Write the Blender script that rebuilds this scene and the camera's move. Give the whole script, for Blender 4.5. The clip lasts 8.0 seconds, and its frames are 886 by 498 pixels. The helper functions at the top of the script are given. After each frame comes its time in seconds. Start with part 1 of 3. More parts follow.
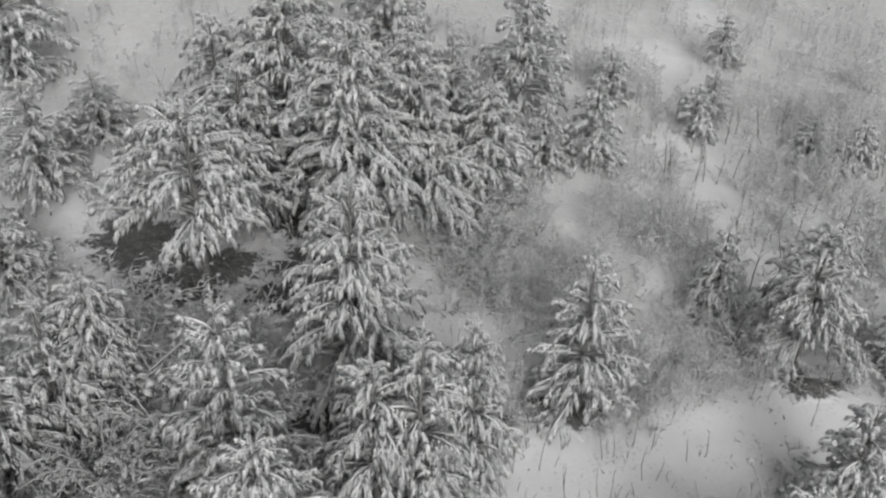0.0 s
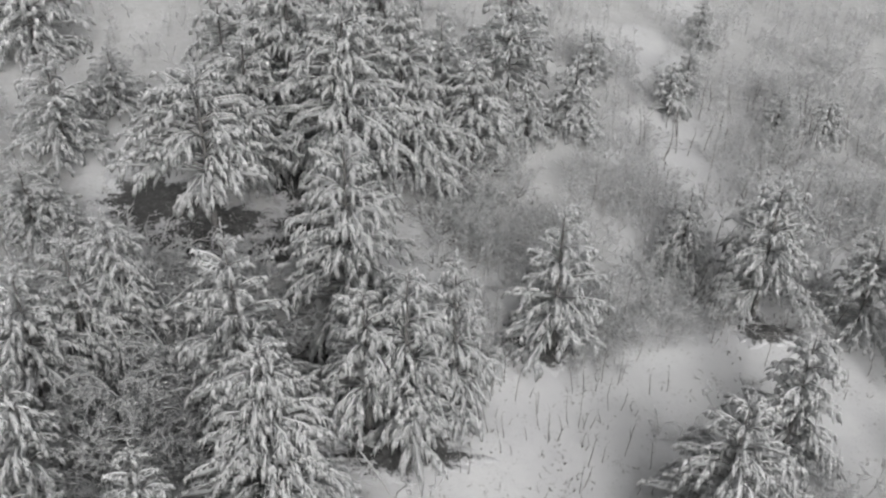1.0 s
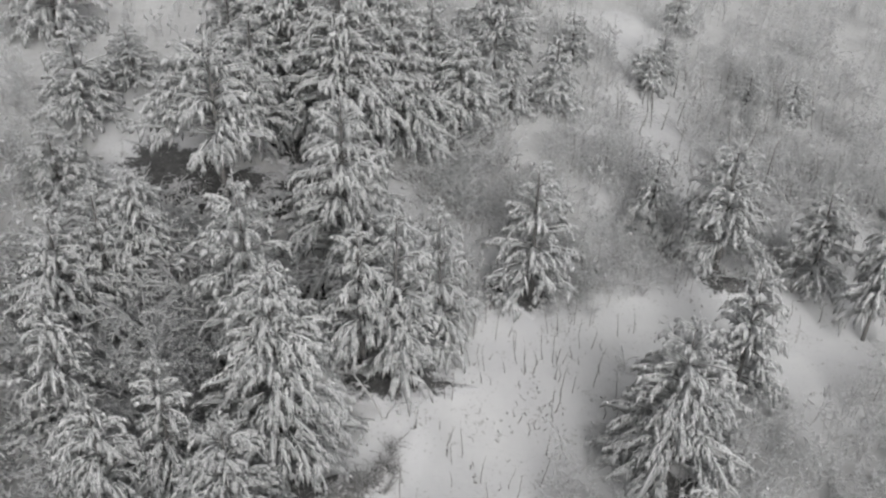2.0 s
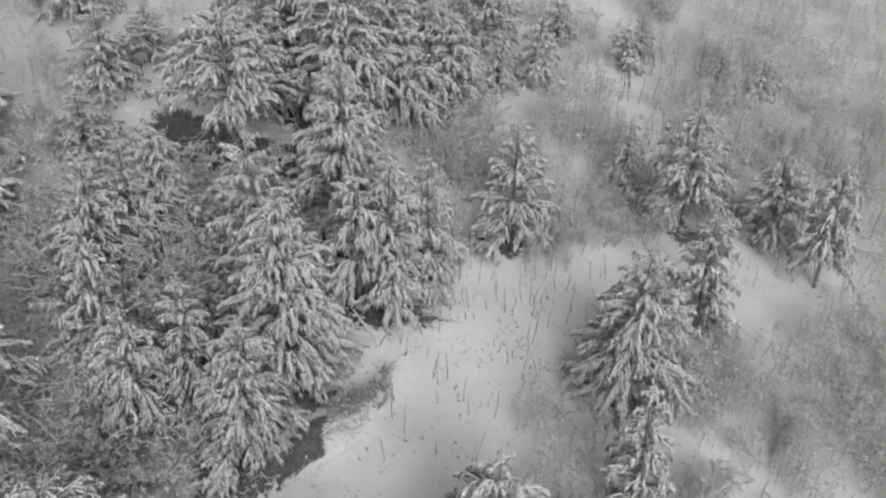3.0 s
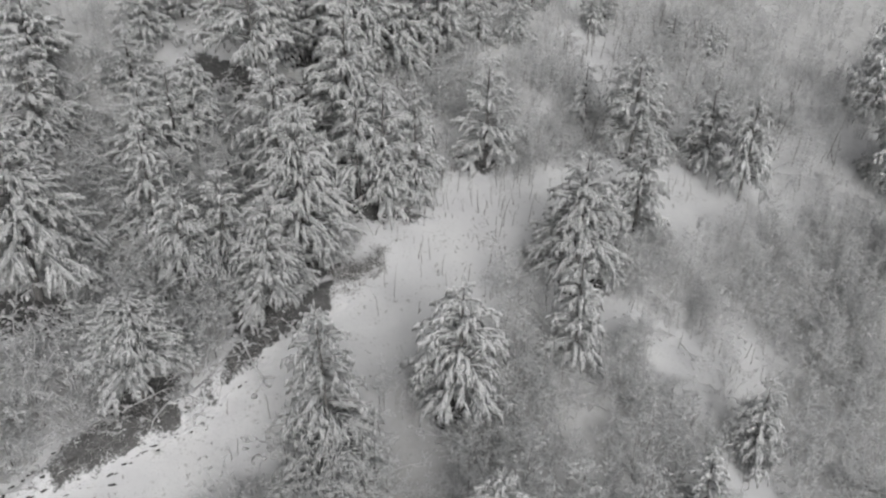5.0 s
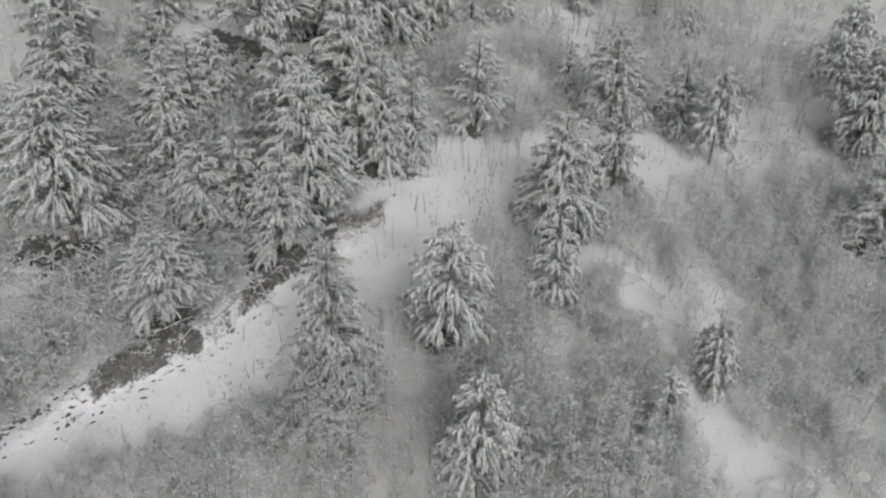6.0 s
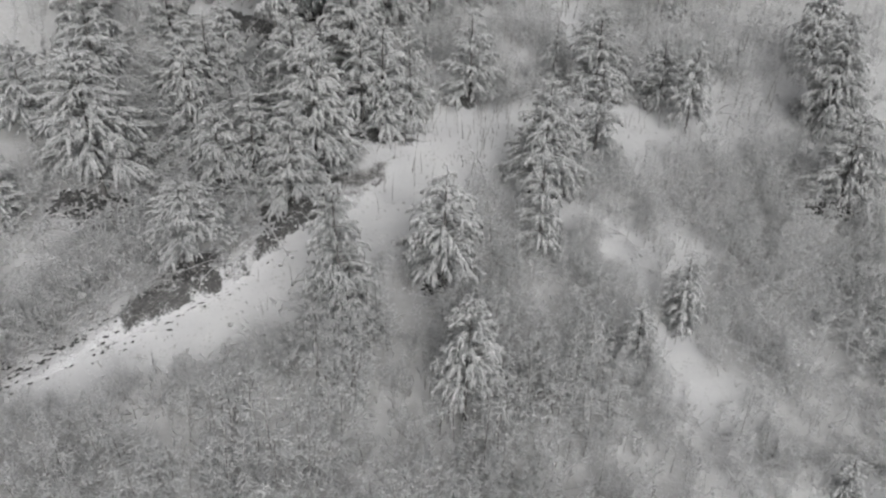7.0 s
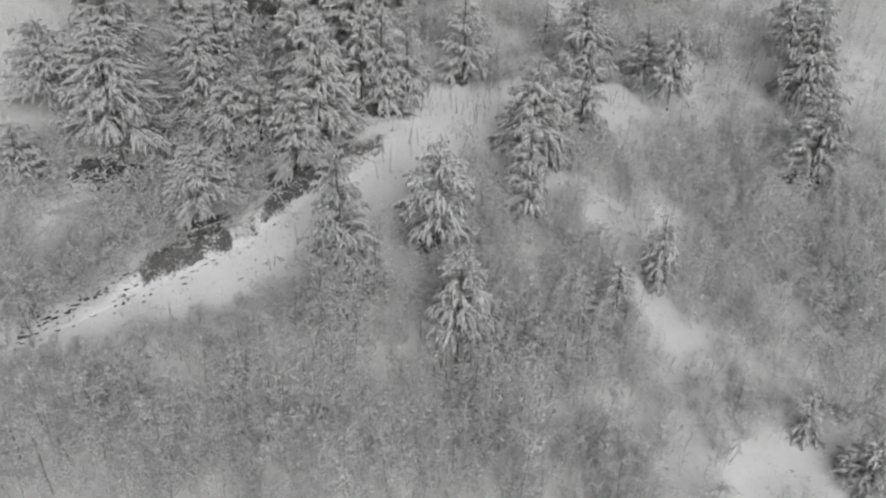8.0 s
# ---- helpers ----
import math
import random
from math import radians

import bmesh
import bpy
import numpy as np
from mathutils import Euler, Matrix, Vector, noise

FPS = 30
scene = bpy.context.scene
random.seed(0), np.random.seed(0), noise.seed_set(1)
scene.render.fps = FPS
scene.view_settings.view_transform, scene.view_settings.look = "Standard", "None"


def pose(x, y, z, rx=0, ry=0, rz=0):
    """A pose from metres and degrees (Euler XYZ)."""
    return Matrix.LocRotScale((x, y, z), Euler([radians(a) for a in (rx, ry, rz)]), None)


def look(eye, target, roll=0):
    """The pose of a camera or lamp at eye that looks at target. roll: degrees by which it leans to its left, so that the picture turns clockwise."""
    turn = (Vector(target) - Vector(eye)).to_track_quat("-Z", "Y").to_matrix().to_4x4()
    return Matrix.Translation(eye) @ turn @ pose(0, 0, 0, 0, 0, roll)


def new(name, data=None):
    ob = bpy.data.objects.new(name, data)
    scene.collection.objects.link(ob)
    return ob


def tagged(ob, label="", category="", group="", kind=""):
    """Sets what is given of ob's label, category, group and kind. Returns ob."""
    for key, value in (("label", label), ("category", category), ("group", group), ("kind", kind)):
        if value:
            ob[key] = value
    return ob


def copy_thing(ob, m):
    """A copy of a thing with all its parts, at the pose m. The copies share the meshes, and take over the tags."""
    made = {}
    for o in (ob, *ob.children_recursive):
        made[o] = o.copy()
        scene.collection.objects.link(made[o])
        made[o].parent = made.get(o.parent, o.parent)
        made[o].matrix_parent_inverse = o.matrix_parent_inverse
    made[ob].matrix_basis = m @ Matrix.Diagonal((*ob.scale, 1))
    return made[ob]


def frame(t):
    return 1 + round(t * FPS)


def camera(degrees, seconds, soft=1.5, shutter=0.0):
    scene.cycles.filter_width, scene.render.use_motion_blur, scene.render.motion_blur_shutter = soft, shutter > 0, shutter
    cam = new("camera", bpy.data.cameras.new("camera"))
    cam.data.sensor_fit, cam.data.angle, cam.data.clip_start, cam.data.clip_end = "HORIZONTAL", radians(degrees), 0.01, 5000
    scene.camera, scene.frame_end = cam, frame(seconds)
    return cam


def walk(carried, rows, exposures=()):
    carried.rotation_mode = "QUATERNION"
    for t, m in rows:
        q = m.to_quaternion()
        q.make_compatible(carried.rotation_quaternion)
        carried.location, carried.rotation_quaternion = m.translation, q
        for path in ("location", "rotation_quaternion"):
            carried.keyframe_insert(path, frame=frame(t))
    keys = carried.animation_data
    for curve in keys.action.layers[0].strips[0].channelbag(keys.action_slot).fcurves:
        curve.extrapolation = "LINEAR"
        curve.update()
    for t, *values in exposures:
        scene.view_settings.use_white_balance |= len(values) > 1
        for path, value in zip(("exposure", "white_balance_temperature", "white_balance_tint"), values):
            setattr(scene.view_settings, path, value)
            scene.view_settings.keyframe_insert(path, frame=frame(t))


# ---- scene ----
cam = camera(56, 8.0, soft=2.3)
PATH = [
    (0.0, (0.000, 0.000, 20.000), (0.174, 17.339, 10.034), 1.15),
    (0.5, (0.253, -1.601, 19.987), (0.417, 15.744, 10.031), 1.12),
    (1.0, (0.540, -3.417, 19.992), (0.695, 13.926, 10.032), 1.07),
    (1.5, (0.796, -5.191, 19.997), (0.947, 12.154, 10.041), 1.06),
    (3.0, (1.631, -11.384, 19.923), (1.734, 5.986, 10.009), 0.98),
    (3.5, (1.858, -13.541, 19.943), (1.960, 3.825, 10.022), 0.98),
    (4.0, (2.139, -15.901, 19.944), (2.217, 1.465, 10.023), 0.97),
    (4.5, (2.337, -18.128, 19.926), (2.413, -0.762, 10.007), 0.99),
    (6.0, (2.879, -25.271, 19.960), (2.957, -7.938, 9.983), 1.09),
    (6.5, (3.008, -27.575, 19.955), (3.096, -10.244, 9.973), 1.11),
    (7.0, (3.163, -30.064, 19.961), (3.248, -12.745, 9.958), 1.15),
    (7.5, (3.265, -32.193, 19.977), (3.366, -14.910, 9.913), 1.21),
    (8.0, (3.397, -33.829, 20.059), (3.526, -16.562, 9.968), 1.25),
]
walk(cam, [(t, look(eye, target, roll)) for t, eye, target, roll in PATH], [(0.0, 0.40), (3.5, 0.38), (6.0, 0.33), (8.0, 0.30)])

# ---- light: an overcast winter sky, with the sun lost in cloud ----
world = bpy.data.worlds.new("overcast_sky")
scene.world = world
world.use_nodes = True
wn, wl = world.node_tree.nodes, world.node_tree.links
wn.clear()
sky = wn.new("ShaderNodeTexSky")
sky.sky_type, sky.sun_disc = "NISHITA", False
sky.sun_elevation, sky.sun_rotation = radians(27), radians(165)
sky.air_density, sky.dust_density, sky.ozone_density = 1.0, 6.0, 1.0
grey = wn.new("ShaderNodeHueSaturation")
grey.inputs["Saturation"].default_value = 0.06
back = wn.new("ShaderNodeBackground")
back.inputs["Strength"].default_value = 0.098
out = wn.new("ShaderNodeOutputWorld")
wl.new(sky.outputs[0], grey.inputs["Color"])
wl.new(grey.outputs[0], back.inputs["Color"])
wl.new(back.outputs[0], out.inputs["Surface"])

sun = new("sun", bpy.data.lights.new("sun", "SUN"))
sun.data.energy, sun.data.angle, sun.data.color = 0.5, radians(90), (1.0, 0.998, 0.995)
sun.rotation_euler = (radians(63), 0, radians(15))


# ---- materials ----
def material(name):
    m = bpy.data.materials.new(name)
    m.use_nodes = True
    n = m.node_tree.nodes
    n.clear()
    o = n.new("ShaderNodeOutputMaterial")
    b = n.new("ShaderNodeBsdfPrincipled")
    m.node_tree.links.new(b.outputs[0], o.inputs["Surface"])
    return m, n, m.node_tree.links, b


def noise_node(n, l, scale, detail=4.0, rough=0.55, space="Object"):
    c = n.new("ShaderNodeTexCoord")
    t = n.new("ShaderNodeTexNoise")
    t.inputs["Scale"].default_value, t.inputs["Detail"].default_value, t.inputs["Roughness"].default_value = scale, detail, rough
    l.new(c.outputs[space], t.inputs["Vector"])
    return t.outputs["Fac"]


def ramp(n, l, fac, stops):
    r = n.new("ShaderNodeValToRGB")
    while len(r.color_ramp.elements) < len(stops):
        r.color_ramp.elements.new(0.5)
    for e, (p, c) in zip(r.color_ramp.elements, stops):
        e.position, e.color = p, (*c, 1)
    l.new(fac, r.inputs[0])
    return r.outputs[0]


def maths(n, l, op, a, b):
    m = n.new("ShaderNodeMath")
    m.operation = op
    for i, v in enumerate((a, b)):
        if isinstance(v, (int, float)):
            m.inputs[i].default_value = v
        else:
            l.new(v, m.inputs[i])
    return m.outputs[0]


def mixed(n, l, fac, a, b):
    m = n.new("ShaderNodeMix")
    m.data_type = "RGBA"
    l.new(fac, m.inputs[0])
    for i, v in ((6, a), (7, b)):
        if isinstance(v, tuple):
            m.inputs[i].default_value = (*v, 1)
        else:
            l.new(v, m.inputs[i])
    return m.outputs[2]


def bump(n, l, b, height, strength, distance):
    k = n.new("ShaderNodeBump")
    k.inputs["Strength"].default_value, k.inputs["Distance"].default_value = strength, distance
    l.new(height, k.inputs["Height"])
    l.new(k.outputs[0], b.inputs["Normal"])


def thin(n, l, b, colour, amount):
    """Lets part of the light pass through, as rime, loose snow and needles do."""
    t, x = n.new("ShaderNodeBsdfTranslucent"), n.new("ShaderNodeMixShader")
    l.new(colour, t.inputs["Color"])
    x.inputs[0].default_value = amount
    l.new(b.outputs[0], x.inputs[1])
    l.new(t.outputs[0], x.inputs[2])
    l.new(x.outputs[0], next(k for k in n if k.type == "OUTPUT_MATERIAL").inputs["Surface"])


def lying_snow(n, l, low, high, scale, amount):
    """0 to 1: snow caught where a surface faces up, in patches."""
    g = n.new("ShaderNodeNewGeometry")
    s = n.new("ShaderNodeSeparateXYZ")
    l.new(g.outputs["Normal"], s.inputs[0])
    f = maths(n, l, "ADD", s.outputs[2], maths(n, l, "MULTIPLY", maths(n, l, "SUBTRACT", noise_node(n, l, scale), 0.5), amount))
    r = n.new("ShaderNodeMapRange")
    r.inputs["From Min"].default_value, r.inputs["From Max"].default_value = low, high
    l.new(f, r.inputs["Value"])
    return r.outputs[0]


def snow_ground_material():
    m, n, l, b = material("snow_cover")
    big = noise_node(n, l, 0.35, 5, 0.6)
    fine = noise_node(n, l, 7.0, 6, 0.65)
    c = ramp(n, l, big, [(0.3, (0.54, 0.54, 0.55)), (0.7, (0.62, 0.62, 0.62))])
    worn = ramp(n, l, maths(n, l, "MULTIPLY", fine, maths(n, l, "ADD", noise_node(n, l, 0.9, 4, 0.6), 0.5)), [(0.60, (0, 0, 0)), (0.72, (1, 1, 1))])
    litter = n.new("ShaderNodeAttribute")
    litter.attribute_name = "litter"
    patchy = ramp(n, l, maths(n, l, "ADD", maths(n, l, "MULTIPLY", litter.outputs["Fac"], 0.55), maths(n, l, "MULTIPLY", noise_node(n, l, 2.2, 6, 0.7), 0.75)), [(0.52, (0, 0, 0)), (0.86, (1, 1, 1))])
    c = mixed(n, l, patchy, c, (0.46, 0.459, 0.456))
    l.new(mixed(n, l, worn, c, (0.36, 0.356, 0.35)), b.inputs["Base Color"])
    b.inputs["Roughness"].default_value = 0.85
    b.inputs["Specular IOR Level"].default_value = 0.2
    bump(n, l, b, maths(n, l, "ADD", fine, maths(n, l, "MULTIPLY", noise_node(n, l, 1.3, 4, 0.6), 2.2)), 0.35, 0.12)
    return m


def snow_material(name, light, dark, grain):
    m, n, l, b = material(name)
    c = ramp(n, l, noise_node(n, l, grain, 6, 0.65), [(0.32, dark), (0.52, light)])
    l.new(c, b.inputs["Base Color"])
    b.inputs["Roughness"].default_value = 0.85
    b.inputs["Specular IOR Level"].default_value = 0.2
    bump(n, l, b, noise_node(n, l, grain * 1.6, 4), 0.5, 0.04)
    thin(n, l, b, c, 0.38)
    return m


def needle_material():
    m, n, l, b = material("spruce_needles")
    i = n.new("ShaderNodeNewGeometry")
    # Rimed needles, paled further: some of the mist's haze is in these colours.
    c = ramp(n, l, i.outputs["Random Per Island"], [(0.0, (0.38, 0.385, 0.38)), (0.6, (0.49, 0.495, 0.49)), (1.0, (0.58, 0.58, 0.575))])
    f = lying_snow(n, l, -0.95, 0.6, 22.0, 1.5)
    c = mixed(n, l, f, c, (0.68, 0.685, 0.69))
    l.new(c, b.inputs["Base Color"])
    b.inputs["Roughness"].default_value = 0.75
    bump(n, l, b, noise_node(n, l, 45.0, 2), 0.8, 0.02)
    thin(n, l, b, c, 0.55)
    return m


def bark_material(name, dark, light, low, high):
    m, n, l, b = material(name)
    c = ramp(n, l, noise_node(n, l, 14.0, 5), [(0.3, dark), (0.7, light)])
    f = lying_snow(n, l, low, high, 9.0, 1.2)
    l.new(mixed(n, l, f, c, (0.74, 0.74, 0.75)), b.inputs["Base Color"])
    b.inputs["Roughness"].default_value = 0.9
    bump(n, l, b, noise_node(n, l, 40.0, 3), 0.6, 0.01)
    return m


def soil_shade_material():
    m, n, l, b = material("soil_with_shade")
    # Earth tones that also stand in for the shade of the hollows.
    c = ramp(n, l, noise_node(n, l, 5.0, 6, 0.7), [(0.25, (0.055, 0.054, 0.053)), (0.55, (0.10, 0.099, 0.098)), (0.74, (0.24, 0.238, 0.236))])
    f = lying_snow(n, l, 1.25, 1.6, 9.0, 1.7)
    c = mixed(n, l, f, c, (0.70, 0.70, 0.71))
    rim = n.new("ShaderNodeAttribute")
    rim.attribute_name = "rim"
    crust = ramp(n, l, maths(n, l, "ADD", rim.outputs["Fac"], maths(n, l, "MULTIPLY", noise_node(n, l, 6.0, 8, 0.75), 1.1)), [(0.88, (0, 0, 0)), (1.06, (1, 1, 1))])
    l.new(mixed(n, l, crust, c, (0.58, 0.58, 0.59)), b.inputs["Base Color"])
    b.inputs["Roughness"].default_value = 0.95
    bump(n, l, b, noise_node(n, l, 14.0, 5), 0.9, 0.08)
    return m


SNOW_GROUND = snow_ground_material()
SNOW = snow_material("bough_snow", (0.84, 0.84, 0.845), (0.76, 0.76, 0.765), 9.0)
FROST = snow_material("frost", (0.74, 0.74, 0.745), (0.62, 0.62, 0.62), 5.0)
NEEDLES = needle_material()
BARK = bark_material("spruce_bark", (0.09, 0.087, 0.084), (0.19, 0.185, 0.18), 0.2, 1.2)
TWIG = bark_material("frosted_twig", (0.34, 0.335, 0.33), (0.50, 0.495, 0.49), -0.2, 1.0)
STALK = bark_material("dry_stalk", (0.13, 0.125, 0.12), (0.26, 0.25, 0.24), 0.3, 1.3)
SOIL_SHADE = soil_shade_material()


# ---- ground ----
def ground_z(x, y):
    """The hillside: it rises away from the eye and falls to the east."""
    u = 40 * math.tanh(x / 40)
    v = y if y < 40 else 40 + 50 * math.tanh((y - 40) / 50)
    v = v if v > -30 else -30 - 20 * math.tanh((-30 - v) / 20)
    return -4.601 - 0.0864 * u + 0.3086 * v - 0.0004 * u * u - 0.0024 * u * v - 0.0011 * v * v


def bank_edge(x):
    """The foot of the cut bank along the upper side of the snowed-up track."""
    return float(np.interp(x, (-24, -15.2, -11.3, -7.0, -5.3, -3.9, -0.9, 0.2), (-6.0, -1.1, 1.6, 4.9, 7.3, 9.3, 11.8, 14.0)))


def relief(x, y):
    """Hummocks under the snow."""
    up = y - bank_edge(x)
    rise = min(1.0, max(0.0, up / 0.8 + 0.2)) * math.exp(-max(0.0, up - 1.0) / 4.0) * min(1.0, max(0.0, (1.0 - x) / 3.0)) * min(1.0, max(0.0, (x + 13.8) / 3.0))
    return 0.75 * rise + 0.16 * noise.noise((x * 0.33, y * 0.33, 0.0)) + 0.10 * noise.noise((x * 0.9, y * 0.9, 4.0))


def surface_z(x, y):
    return ground_z(x, y) + relief(x, y)


def mesh_object(name, verts, faces, mat, parent=None, label="", smooth=True):
    me = bpy.data.meshes.new(name)
    me.from_pydata([tuple(v) for v in verts], [], faces)
    if smooth:
        me.polygons.foreach_set("use_smooth", [True] * len(me.polygons))
    me.materials.append(mat)
    me.update()
    ob = new(name, me)
    if parent:
        ob.parent = parent
    if label:
        ob["label"] = label
    return ob


# open snow: stretches of the plan (from, to, half width)
OPEN = [
    ((-14.3, -0.5), (-6.3, 3.4), 1.6), ((-6.3, 3.4), (-1.0, 9.2), 1.7), ((-1.0, 9.2), (3.5, 15.6), 2.6), ((3.5, 15.6), (4.3, 18.2), 2.2),
    ((4.8, 14.9), (7.0, 19.7), 1.2), ((9.2, 20.8), (14.1, 22.4), 1.3), ((14.1, 22.2), (18.2, 23.4), 2.1), ((14.5, 19.4), (17.8, 20.4), 1.5), ((18.2, 22.4), (21.6, 21.6), 1.2), ((10.4, 12.2), (13.6, 10.6), 0.7), ((13.4, 10.8), (14.4, 9.2), 0.7), ((12.4, 10.2), (13.6, 8.2), 0.4), ((16.6, 12.0), (17.0, 10.6), 0.5),
    ((15.0, 3.4), (16.6, 0.4), 0.65), ((18.0, -6.6), (22.4, -5.4), 1.1), ((12.9, 34.0), (13.3, 39.0), 1.1), ((13.3, 44.0), (13.6, 50.0), 1.0), ((17.6, 55.0), (18.4, 60.0), 0.9),
    ((-13.7, 29.8), (-12.8, 28.1), 0.9), ((-16.9, 4.1), (-16.1, 6.5), 0.8), ((0.0, 25.0), (3.3, 24.1), 0.7),
]


def open_gap(x, y):
    """How far a spot lies outside the open snow."""
    best = 99.0
    for (ax, ay), (bx, by), w in OPEN:
        dx, dy = bx - ax, by - ay
        t = max(0.0, min(1.0, ((x - ax) * dx + (y - ay) * dy) / (dx * dx + dy * dy)))
        best = min(best, math.hypot(x - ax - t * dx, y - ay - t * dy) - w)
    return best


def clear_of(x, y, gap):
    return open_gap(x, y) > gap


def axis(near_from, near_to, step, far):
    inner = list(np.arange(near_from, near_to + step / 2, step))
    low, high, d = [near_from], [near_to], step
    while high[-1] < far:
        d *= 1.45
        low.append(low[-1] - d)
        high.append(high[-1] + d)
    return low[:0:-1] + inner + high[1:]


def build_ground():
    xs, ys = axis(-32, 46, 0.5, 2500), axis(-16, 66, 0.5, 2500)
    verts = [(x, y, surface_z(x, y)) for y in ys for x in xs]
    w = len(xs)
    faces = [(j * w + i, j * w + i + 1, (j + 1) * w + i + 1, (j + 1) * w + i) for j in range(len(ys) - 1) for i in range(w - 1)]
    ob = mesh_object("ground", verts, faces, SNOW_GROUND)
    bare = [min(0.72 if y < 10 else 0.35 if x > 8 and 20 < y < 38 else 0.7, max(0.0, 0.05 + 0.3 * open_gap(x, y) + 0.7 * noise.noise((x * 0.45, y * 0.45, 9.0)))) for x, y, _ in verts]
    ob.data.attributes.new("litter", "FLOAT", "POINT").data.foreach_set("value", bare)
    return tagged(ob, "snow-covered hillside rising between the trees", "ground", kind="structure")


build_ground()


def soil_shade_patch(x, y, rx, ry, turn, seed):
    """Earth with the shade below the boughs put into its dark colour: a low ragged mound."""
    rng = random.Random(seed)
    phase = [rng.uniform(0, 6.28) for _ in range(4)]
    verts, faces, rims, rings, steps = [], [], [], 12, 96
    rx, ry = rx * 1.2, ry * 1.2
    c, s = math.cos(turn), math.sin(turn)
    for k in range(rings + 1):
        q = k / rings
        for i in range(steps):
            a = 2 * math.pi * i / steps
            r = q * (1 + 0.13 * math.sin(3 * a + phase[0]) + 0.11 * math.sin(5 * a + phase[1]) + 0.09 * math.sin(9 * a + phase[2]) + 0.08 * math.sin(14 * a + phase[3]) + 0.06 * math.sin(23 * a + phase[1]) + 0.05 * math.sin(37 * a + phase[0]))
            rims.append(0.62 * max(0.0, q - 0.25) / 0.75)
            px, py = rx * r * math.cos(a), ry * r * math.sin(a)
            gx, gy = x + c * px - s * py, y + s * px + c * py
            verts.append((gx, gy, surface_z(gx, gy) + (0.10 + 0.16 * noise.noise((gx * 1.7, gy * 1.7, 2.0)) + 0.09 * noise.noise((gx * 5.5, gy * 5.5, 3.0))) * (1 - q ** 3) - 0.035 * (k == rings) + 0.015))
    for k in range(rings):
        for i in range(steps):
            j = (i + 1) % steps
            faces.append((k * steps + i, k * steps + j, (k + 1) * steps + j, (k + 1) * steps + i))
    ob = mesh_object("soil_with_shade", verts, faces, SOIL_SHADE)
    ob.data.attributes.new("rim", "FLOAT", "POINT").data.foreach_set("value", rims)
    return tagged(ob, "dark earth under low boughs with shade painted in", "soil", kind="structure")


def cut_bank():
    """The earth face above the track; its dark stretches also paint the shade below the spruces."""
    xs = np.arange(-15.6, -1.0, 0.10)
    verts, rims, faces, across = [], [], [], 22
    for x in xs:
        deep = float(np.interp(x, (-15.6, -13.4, -12.0, -10.6, -9.0, -7.6, -6.6, -5.8, -4.8, -3.8, -2.9, -2.0, -1.0), (0.3, 0.6, 1.1, 2.1, 2.1, 0.9, 0.9, 1.7, 2.0, 1.0, 1.5, 0.9, 0.2)))
        # Low values keep the hollows dark: earth plus the shade painted there.
        bare = float(np.interp(x, (-15.6, -11.8, -10.6, -8.2, -7.4, -6.4, -5.6, -4.4, -3.8, -3.0, -1.8), (1.0, 0.85, 0.0, 0.0, 0.8, 0.8, 0.0, 0.0, 0.3, 0.0, 1.0)))
        for k in range(across + 1):
            q = k / across
            y = bank_edge(x) - 0.45 + (deep + 0.45) * q + 0.12 * noise.noise((x * 1.3, q, 5.0))
            lump = 0.07 + 0.12 * noise.noise((x * 1.9, y * 1.9, 2.0)) + 0.09 * noise.noise((x * 5.5, y * 5.5, 3.0))
            verts.append((x, y, surface_z(x, y) + 0.02 + lump * math.sin(math.pi * q) - 0.03 * (k in (0, across))))
            rims.append(0.62 * max(bare, 1 - 2.0 * q, (q - 0.55) / 0.45, 0.0) + 0.22 * noise.noise((x * 1.7, y * 1.7, 8.0)))
    w = across + 1
    for i in range(len(xs) - 1):
        for k in range(across):
            faces.append((i * w + k, (i + 1) * w + k, (i + 1) * w + k + 1, i * w + k + 1))
    ob = mesh_object("cut_bank", verts, faces, SOIL_SHADE)
    ob.data.attributes.new("rim", "FLOAT", "POINT").data.foreach_set("value", rims)
    return tagged(ob, "earth bank along the snowed-up track with hollow shade painted in", "bank", kind="structure")


cut_bank()
# Dark patches where shade lies under the spruces; only partly bare earth.
SOIL_SHADE_SPOTS = [
    (-5.6, 25.2, 1.4, 0.8, 0.2), (2.9, 6.2, 0.9, 0.8, 0.0), (4.5, 22.0, 1.2, 0.8, 0.0),
    (-0.6, 17.0, 2.2, 0.9, 0.1), (9.3, 13.8, 1.3, 0.9, 0.2), (27.2, 15.6, 1.7, 1.1, 0.0), (-14.6, 8.8, 2.3, 1.3, 0.2), (-5.6, 17.2, 1.5, 1.0, 0.0), (13.9, 24.4, 1.3, 0.7, 0.1), (-16.0, 9.2, 1.6, 0.9, 0.3), (-9.2, 25.2, 1.6, 1.0, 0.0), (-4.2, 27.0, 2.2, 1.0, 0.1), (-3.2, 20.4, 1.6, 1.0, 0.0),
    (-10.9, 27.0, 2.3, 1.6, 0.1), (-8.4, 26.4, 2.0, 1.3, 0.0), (-5.2, 29.2, 2.0, 1.1, 0.0), (-5.2, 9.5, 1.7, 1.0, 0.7), (-3.5, 12.0, 1.5, 0.9, 0.7), (-9.2, 5.0, 1.7, 1.0, 0.6), (1.7, 21.0, 1.1, 0.6, 0.0)]
for k, (x, y, rx, ry, turn) in enumerate(SOIL_SHADE_SPOTS):
    soil_shade_patch(x, y, rx, ry, turn, k)


